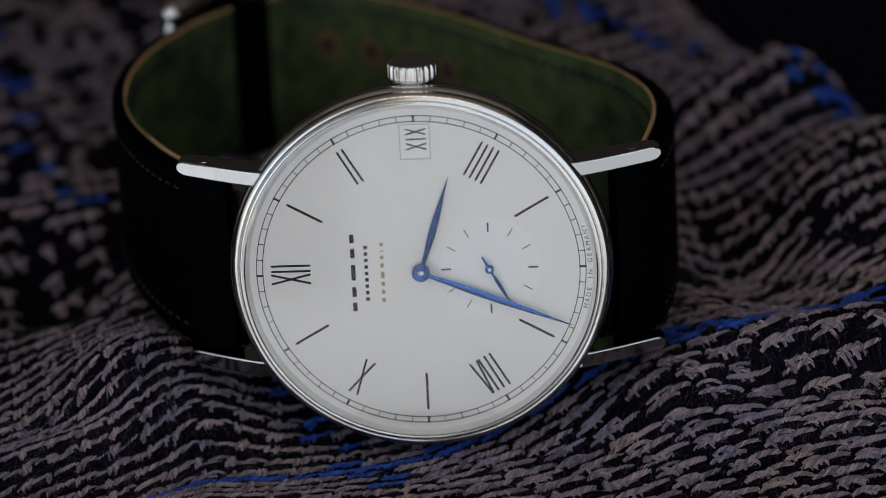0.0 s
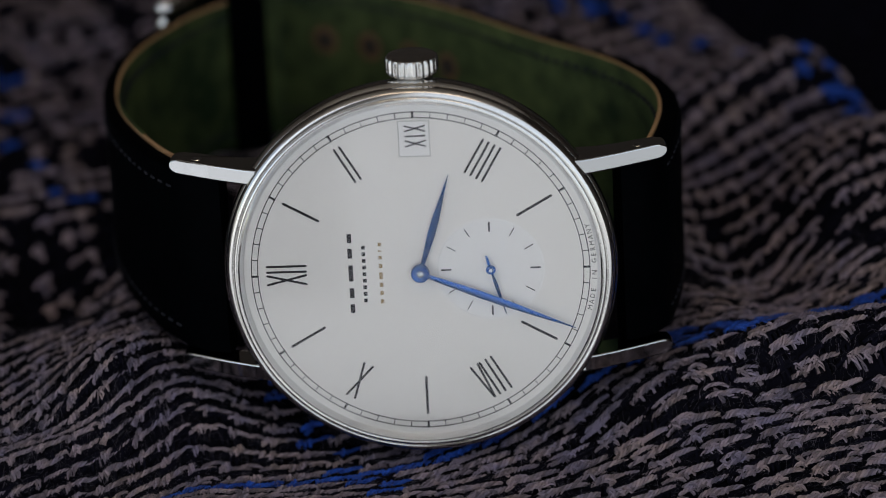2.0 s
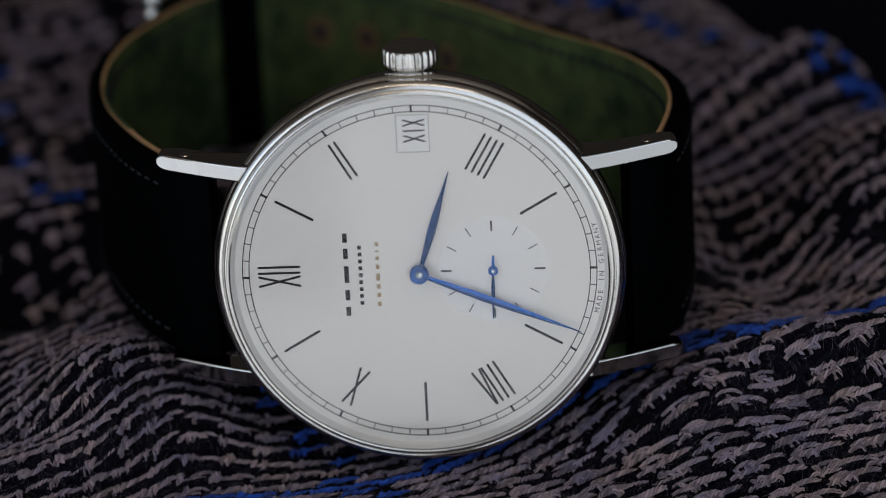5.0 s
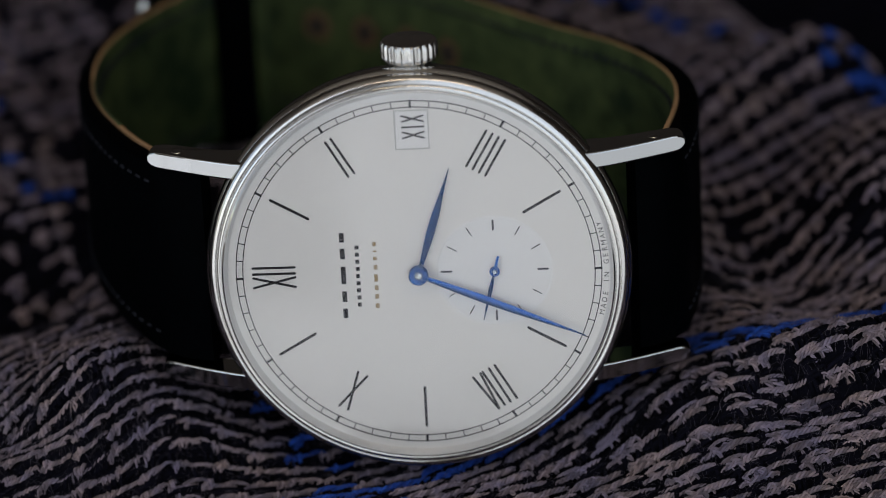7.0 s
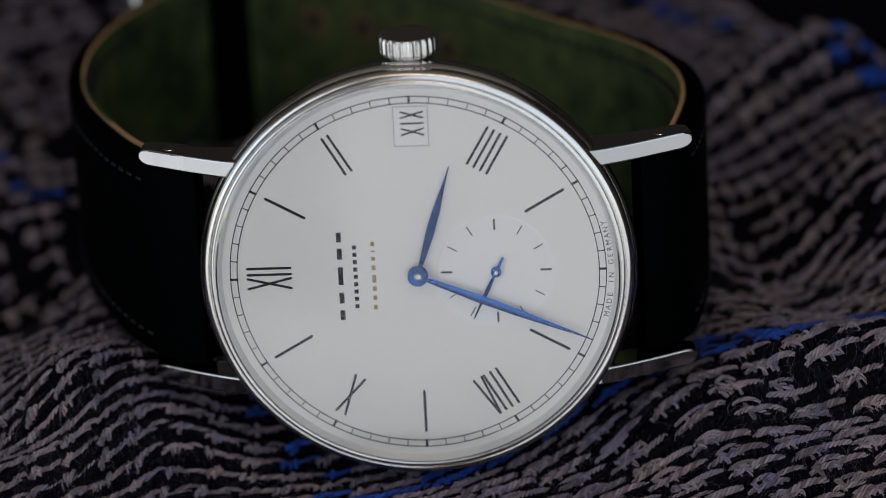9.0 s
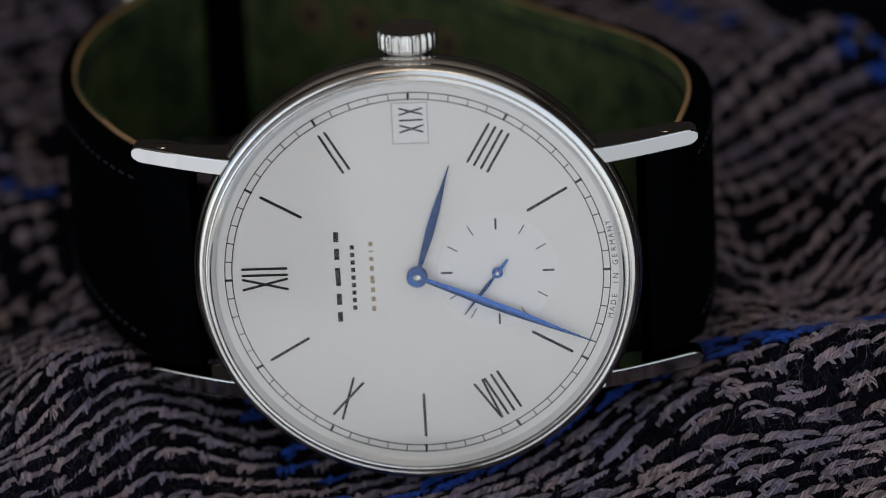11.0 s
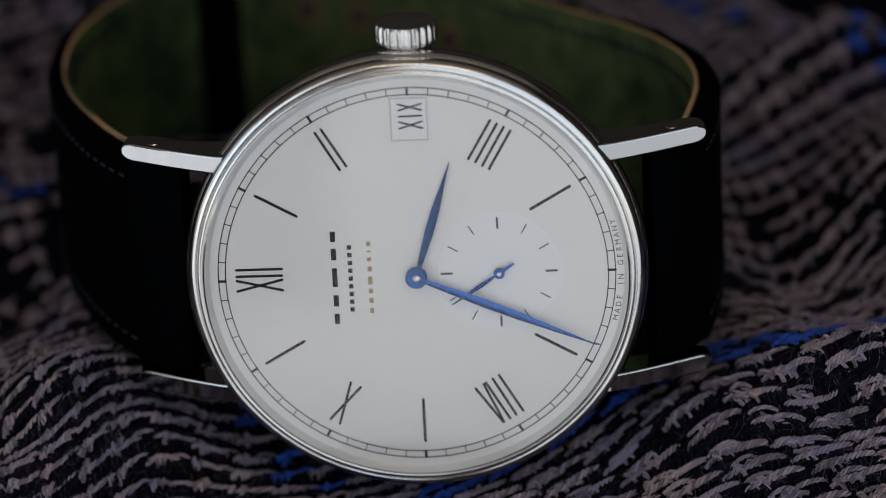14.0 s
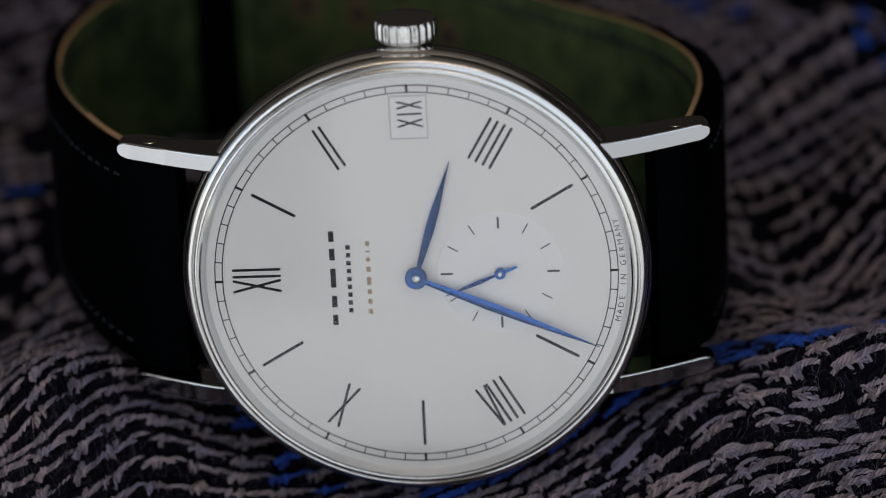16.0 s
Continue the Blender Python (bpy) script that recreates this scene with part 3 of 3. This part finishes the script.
def lie(x, y):
    """The scarf's folds before it is heaped up."""
    h = 1.0 * np.sin(x * 0.11 + y * 0.05) * np.sin(y * 0.13 - x * 0.04 + 1.0) - 0.5
    h = h + 6.6 * bump_at(x, y, -31, 9, 9.5, 8.5, -15) + 4.2 * bump_at(x, y, 32, 9, 14, 9, 20)
    h = h + 1.8 * bump_at(x, y, -40, -4, 14, 3, 18) + 1.6 * bump_at(x, y, 38, -4, 20, 4, 15)
    h = h - 8.0 * bump_at(x, y, 35, 37, 8, 10, 10) - 7.0 * bump_at(x, y, -46, 33, 9, 8, 0)
    h = h - 2.0 * bump_at(x, y, 47, 26, 12, 8, 20)
    h = h + 8.0 * bump_at(x, y, 54, 50, 20, 8, 25) + 6.0 * bump_at(x, y, 44, 68, 20, 8, 20) - 0.2 * np.clip(y - 48, 0, 40) / (1 + np.exp((x + 25) / 5))
    h = h + 3.2 * bump_at(x, y, 25.5, 0.5, 7, 5) + 2.6 * bump_at(x, y, -24.5, 1, 6, 5.5)
    # a fold rises beside the strap
    h = h + 4.0 * bump_at(x, y, 47, 13, 12, 9, 10)
    h = h - 1.6 * bump_at(x, y, 0, 1, 13, 6)
    # it dips under the strap's loop and the case
    loop = 1 / (1 + np.exp(-(38 - np.hypot(x + 4, (y - 32) * 0.95)) / 2.0))
    roof = np.interp(y, (-4, 0, 3, 8, 30, 62, 75), (9.0, 9.0, 8.6, 7.6, 3.6, -3.2, -5.0)) - 1.2
    h = h * (1 - loop) + np.minimum(h, roof) * loop
    drop = 1 / (1 + np.exp(-(x * 1.7 + y - 150) / 4))
    return np.maximum(h - 12 * drop, -9.0)


def to_mesh(name, verts, faces, mat, parent, kind="stuff", label=""):
    me = bpy.data.meshes.new(name)
    me.vertices.add(len(verts))
    me.vertices.foreach_set("co", (np.asarray(verts, np.float32) * MM).ravel())
    me.loops.add(faces.size)
    me.loops.foreach_set("vertex_index", faces.astype(np.int32).ravel())
    me.polygons.add(len(faces))
    me.polygons.foreach_set("loop_start", np.arange(0, faces.size, faces.shape[1], dtype=np.int32))
    me.update(calc_edges=True)
    me.polygons.foreach_set("use_smooth", [True] * len(faces))
    me.materials.append(mat)
    ob = new(name, me)
    ob.parent = parent
    return tagged(ob, label, kind=kind)


def tubes(lines, radii, sides):
    """Many tubes at once: lines (n, k, 3), radii (n, k)."""
    n, k, _ = lines.shape
    d = np.gradient(lines, axis=1)
    d /= np.linalg.norm(d, axis=2, keepdims=True) + 1e-9
    up = np.zeros_like(d)
    up[..., 2] = 1
    up[np.abs(d[..., 2]) > 0.9] = (1, 0, 0)
    a = np.cross(d, up)
    a /= np.linalg.norm(a, axis=2, keepdims=True) + 1e-9
    b = np.cross(a, d)
    ang = np.linspace(0, 2 * np.pi, sides, endpoint=False)
    v = lines[:, :, None] + radii[:, :, None, None] * (a[:, :, None] * np.cos(ang)[:, None] + b[:, :, None] * np.sin(ang)[:, None])
    idx = np.arange(n * k * sides).reshape(n, k, sides)
    nxt = np.roll(idx, -1, axis=2)
    f = np.stack([idx[:, :-1], nxt[:, :-1], nxt[:, 1:], idx[:, 1:]], -1).reshape(-1, 4)
    return v.reshape(-1, 3), f


def strands(rng, u0, v0, u1, v1, lift, radius, sag, plies, steps, sides, lay):
    """Twisted yarn pieces laid on the scarf between cloth places; all inputs but the last four are arrays over the pieces. lay: turns of the plies per mm."""
    n = len(u0)
    s = np.linspace(0, 1, steps)
    u = u0[:, None] + (u1 - u0)[:, None] * s
    v = v0[:, None] + (v1 - v0)[:, None] * s + sag[:, None] * np.sin(np.pi * s)
    x, y = plan(u, v)
    z = height(x, y) + lift[:, None] * (np.sin(np.pi * np.clip(s, 0.02, 0.98)) ** 0.3 * 1.05 - 0.35)
    mid = np.stack([x, y, z], -1)
    d = np.gradient(mid, axis=1)
    d /= np.linalg.norm(d, axis=2, keepdims=True)
    a = np.cross(d, (0, 0, 1.0))
    a /= np.linalg.norm(a, axis=2, keepdims=True) + 1e-9
    b = np.cross(a, d)
    taper = 0.55 + 0.45 * np.sin(np.pi * np.clip(s, 0.05, 0.95)) ** 0.4
    if plies == 1:
        return tubes(mid, radius[:, None] * taper, sides)
    start = rng.uniform(0, 6.28, n)
    turns = 2 * np.pi * lay * np.hypot(u1 - u0, v1 - v0)
    sets = []
    for p in range(plies):
        ph = start[:, None] + 2 * np.pi * p / plies + turns[:, None] * s
        off = radius[:, None] * 0.64 * taper
        sets.append(mid + (off * np.cos(ph))[..., None] * a + (off * np.sin(ph))[..., None] * b)
    return tubes(np.concatenate(sets), np.tile(radius[:, None] * 0.44 * taper, (plies, 1)), sides)


def build_scarf():
    scarf = tagged(new("scarf"), "rumpled grey and black woven wool scarf with blue stripes", "scarf")
    rng = np.random.default_rng(4)
    # dark ground of the weave
    nu, nv = 300, 320
    uu, vv = np.meshgrid(np.linspace(-100, 120, nu), np.linspace(-75, 135, nv), indexing="ij")
    x, y = plan(uu, vv)
    z = height(x, y) - 0.35
    front = (y < front_edge(x) - 0.5).reshape(-1)
    idx = np.arange(nu * nv).reshape(nu, nv)
    faces = np.stack([idx[:-1, :-1], idx[1:, :-1], idx[1:, 1:], idx[:-1, 1:]], -1).reshape(-1, 4)
    faces = faces[~front[faces].any(axis=1)]
    to_mesh("ground_weave", np.stack([x, y, z], -1).reshape(-1, 3), faces, BLACK_YARN, scarf, kind="stuff")
    # the light motif: long twisted floats that overlap, and short threads that hook down to the next row;
    # zone 1 has wide floats, zone 0 tight rows, zone 2 (the raised folds behind) short fat stitches
    grids = []
    for pu, pv, shift, zone in ((5.9, 1.75, -1.2, 1), (3.6, 2.15, 0.85, 0), (1.95, 3.0, 0.7, 2)):
        cu, cv = np.meshgrid(np.arange(-45, 45), np.arange(-62, 92), indexing="ij")
        cu, cv = cu.ravel(), cv.ravel()
        u, v = cu * pu + (cv * shift) % pu, cv * pv
        x, y = plan(u, v)
        wide = (u + 0.35 * v > -7 + 2.5 * np.sin(v * 0.4)) & (v < 22 + 3 * np.sin(u * 0.3))
        back = (y > 27 + 2 * np.sin(u * 0.4)) | ((x < -30) & (y > 16))
        fits = back if zone == 2 else ~back & (wide == bool(zone))
        grids.append((u, v, np.full(len(u), zone), x, y, fits))
    u, v, zone, x, y, fits = (np.concatenate(q) for q in zip(*grids))
    keep = (x > -75) & (x < 70) & (y > front_edge(x)) & (y < 112) & (u > -100) & (u < 120)
    hidden = (np.abs(x + 3) < 24) & (y > 14) & (y < 48)
    # light yarn left out beside and behind the watch, standing in for shade
    thin = (zone == 1) & (y > 14) & (x < 40) & (np.abs(v - 0.3) > 1.7) & (rng.random(len(u)) < 0.2)
    thin |= (zone == 2) & (rng.random(len(u)) < np.where(x < -24, 0.44, 0.08))
    thin |= 1.7 * x + y > 153
    u, v, zone, x, y = (q[fits & keep & ~hidden & ~thin] for q in (u, v, zone, x, y))
    blue = (np.abs(v - 0.3) < np.where(zone == 1, 2.0, 1.1)) & (rng.random(len(u)) < 0.9)
    q = u + 2.5 * np.sin(v * 0.06 + 0.6)
    stripe = np.interp(v, (-4, 8, 59, 67, 85, 104), (-9.7, -11.5, -18.7, -21.4, -20.4, -15.6))
    blue |= (np.abs(q - stripe) < 1.7) & (rng.random(len(u)) < np.where(v > 15, 0.6, 0.8)) & (v > -8)
    blue |= (np.abs(q - 57 - (62 - v) * 0.5) < 2.6) & (v > 26) & (rng.random(len(u)) < 0.5)
    near = (y < 27) & (np.abs(x) < 50)
    # rows of (start u, start v, end u, end v, radius): floats, then short hooks
    floats = {1: ((-2.7, -0.4, 1.0, 0.05, 0.3), (-0.9, -0.1, 3.1, 0.45, 0.31), (-2.2, 0.25, 0.6, 0.45, 0.23)),
              0: ((-0.6, -0.25, 2.3, 0.1, 0.25), (1.2, 0.0, 3.5, 0.3, 0.21)),
              2: ((-1.1, -0.1, 1.2, 0.15, 0.38), (-0.7, 0.3, 0.6, 0.5, 0.24))}
    hooks = {1: ((-2.1, 0.35, -1.3, -0.65, 0.25), (-1.3, 0.4, -0.6, -0.6, 0.27), (-0.5, 0.45, 0.15, -0.45, 0.25), (0.3, 0.5, 0.8, -0.3, 0.21)),
             0: ((-0.8, -0.6, 0.0, 0.4, 0.27), (-0.2, -0.65, 0.55, 0.45, 0.29), (0.45, -0.5, 1.1, 0.5, 0.26)),
             2: ((-0.2, 0.2, -0.1, -1.2, 0.34), (0.3, 0.2, 0.3, -0.9, 0.22))}
    for mask, fine in ((near, True), (~near, False)):
        for colour, mat, name in ((~blue, GREY_YARN, "grey_yarn"), (blue, BLUE_YARN, "blue_yarn")):
            for rows, share, steps, rise in ((floats, 1.0, 26, 0.62), (hooks, 0.72, 10, 0.68)):
                pieces = []
                for kind in (0, 1, 2):
                    for u0, v0, u1, v1, r in rows[kind]:
                        sel = mask & colour & (zone == kind) & (rng.random(len(u)) < share)
                        cu0, cv0 = u[sel], v[sel]
                        j = lambda k: rng.normal(0, k, len(cu0))
                        w = 1.4 if kind == 2 else 1.0
                        pieces.append((cu0 + u0 + j(0.16 * w), cv0 + v0 + j(0.1 * w), cu0 + u1 + j(0.22 * w), cv0 + v1 + j(0.13 * w), rise + j(0.12), np.clip(r + j(0.035), 0.18, 0.6), j(0.15)))
                a = [np.concatenate(q) for q in zip(*pieces)]
                if not len(a[0]):
                    continue
                ve, fa = strands(rng, *a, 3 if fine else 2, steps if fine else 7, 5, 0.7)
                to_mesh(name, ve, fa, mat, scarf)
    # dark threads between
    u, v = (q.ravel() for q in np.meshgrid(np.arange(-100, 120, 3.45), np.arange(-75, 130, 2.65), indexing="ij"))
    x, y = plan(u, v)
    seen = (x > -75) & (x < 70) & (y > front_edge(x)) & (y < 112) & ~((np.abs(x + 3) < 24) & (y > 14) & (y < 48))
    u, v = u[seen], v[seen]
    n = len(u)
    j = lambda k: rng.normal(0, k, n)
    pieces = []
    for du, dv, ln, rise in ((-0.2, 0.7, 3.3, 0.7), (-0.1, 1.1, 3.2, 0.7), (0.0, 1.5, 3.2, 0.7)):
        pieces.append((u + du + j(0.15), v + dv + j(0.12), u + du + ln + j(0.2), v + dv + rise + j(0.15), 0.2 + j(0.08), 0.3 + j(0.02), j(0.1)))
    for du in (0.9, 1.5, 2.1, 2.7):
        pieces.append((u + du + j(0.1), v + 0.3 + j(0.12), u + du + 0.3 + j(0.1), v + 1.8 + j(0.15), 0.22 + j(0.08), 0.27 + j(0.02), j(0.05)))
    a = [np.concatenate(q) for q in zip(*pieces)]
    ve, fa = strands(rng, *a, 1, 6, 5, 0)
    to_mesh("black_yarn", ve, fa, BLACK_YARN, scarf)
    # loose fibres
    m = 26000
    fu, fv = rng.uniform(-60, 70, m), rng.uniform(-30, 45, m)
    fx, fy = plan(fu, fv)
    ok = (fy > -24) & (fy < 26) & (np.abs(fx) < 62)
    fx, fy = fx[ok], fy[ok]
    m = len(fx)
    s = np.linspace(0, 1, 6)
    ang, curl, ln = rng.uniform(0, 6.28, m), rng.normal(0, 1.1, m), rng.uniform(0.3, 1.7, m)
    head = ang[:, None] + curl[:, None] * s
    px = fx[:, None] + np.cumsum(np.cos(head), 1) * ln[:, None] / 6
    py = fy[:, None] + np.cumsum(np.sin(head), 1) * ln[:, None] / 6
    pz = height(px, py) + 0.55 + rng.uniform(0.0, 0.4, m)[:, None] * np.sin(s * 2.6)
    ve, fa = tubes(np.stack([px, py, pz], -1), np.full((m, 6), 0.0095), 3)
    to_mesh("loose_fibre", ve, fa, FUZZ, scarf)


build_room()
build_table()
build_warm_lamp()
DIAL_PART, HOUR, MINUTE, SECOND = build_watch()
build_scarf()

# the lens is focused on the dial
cam.data.dof.use_dof = True
cam.data.dof.focus_object = DIAL_PART
cam.data.dof.aperture_fstop = 16.5


def motions():
    steps = [0.5 * k for k in range(33)]
    walk(HOUR, [(t, Matrix.Translation((0, 0, 0.3 * MM)) @ axis_turn(72.6 - 0.0083 * t, "Z")) for t in steps])
    walk(MINUTE, [(t, Matrix.Translation((0, 0, 0.62 * MM)) @ axis_turn(-22.2 - 0.1 * t, "Z")) for t in steps])
    walk(SECOND, [(t, Matrix.Translation((7.28 * MM, 0.1 * MM, 0.3 * MM)) @ axis_turn(-62.0 - 6.0 * t, "Z")) for t in steps])


motions()
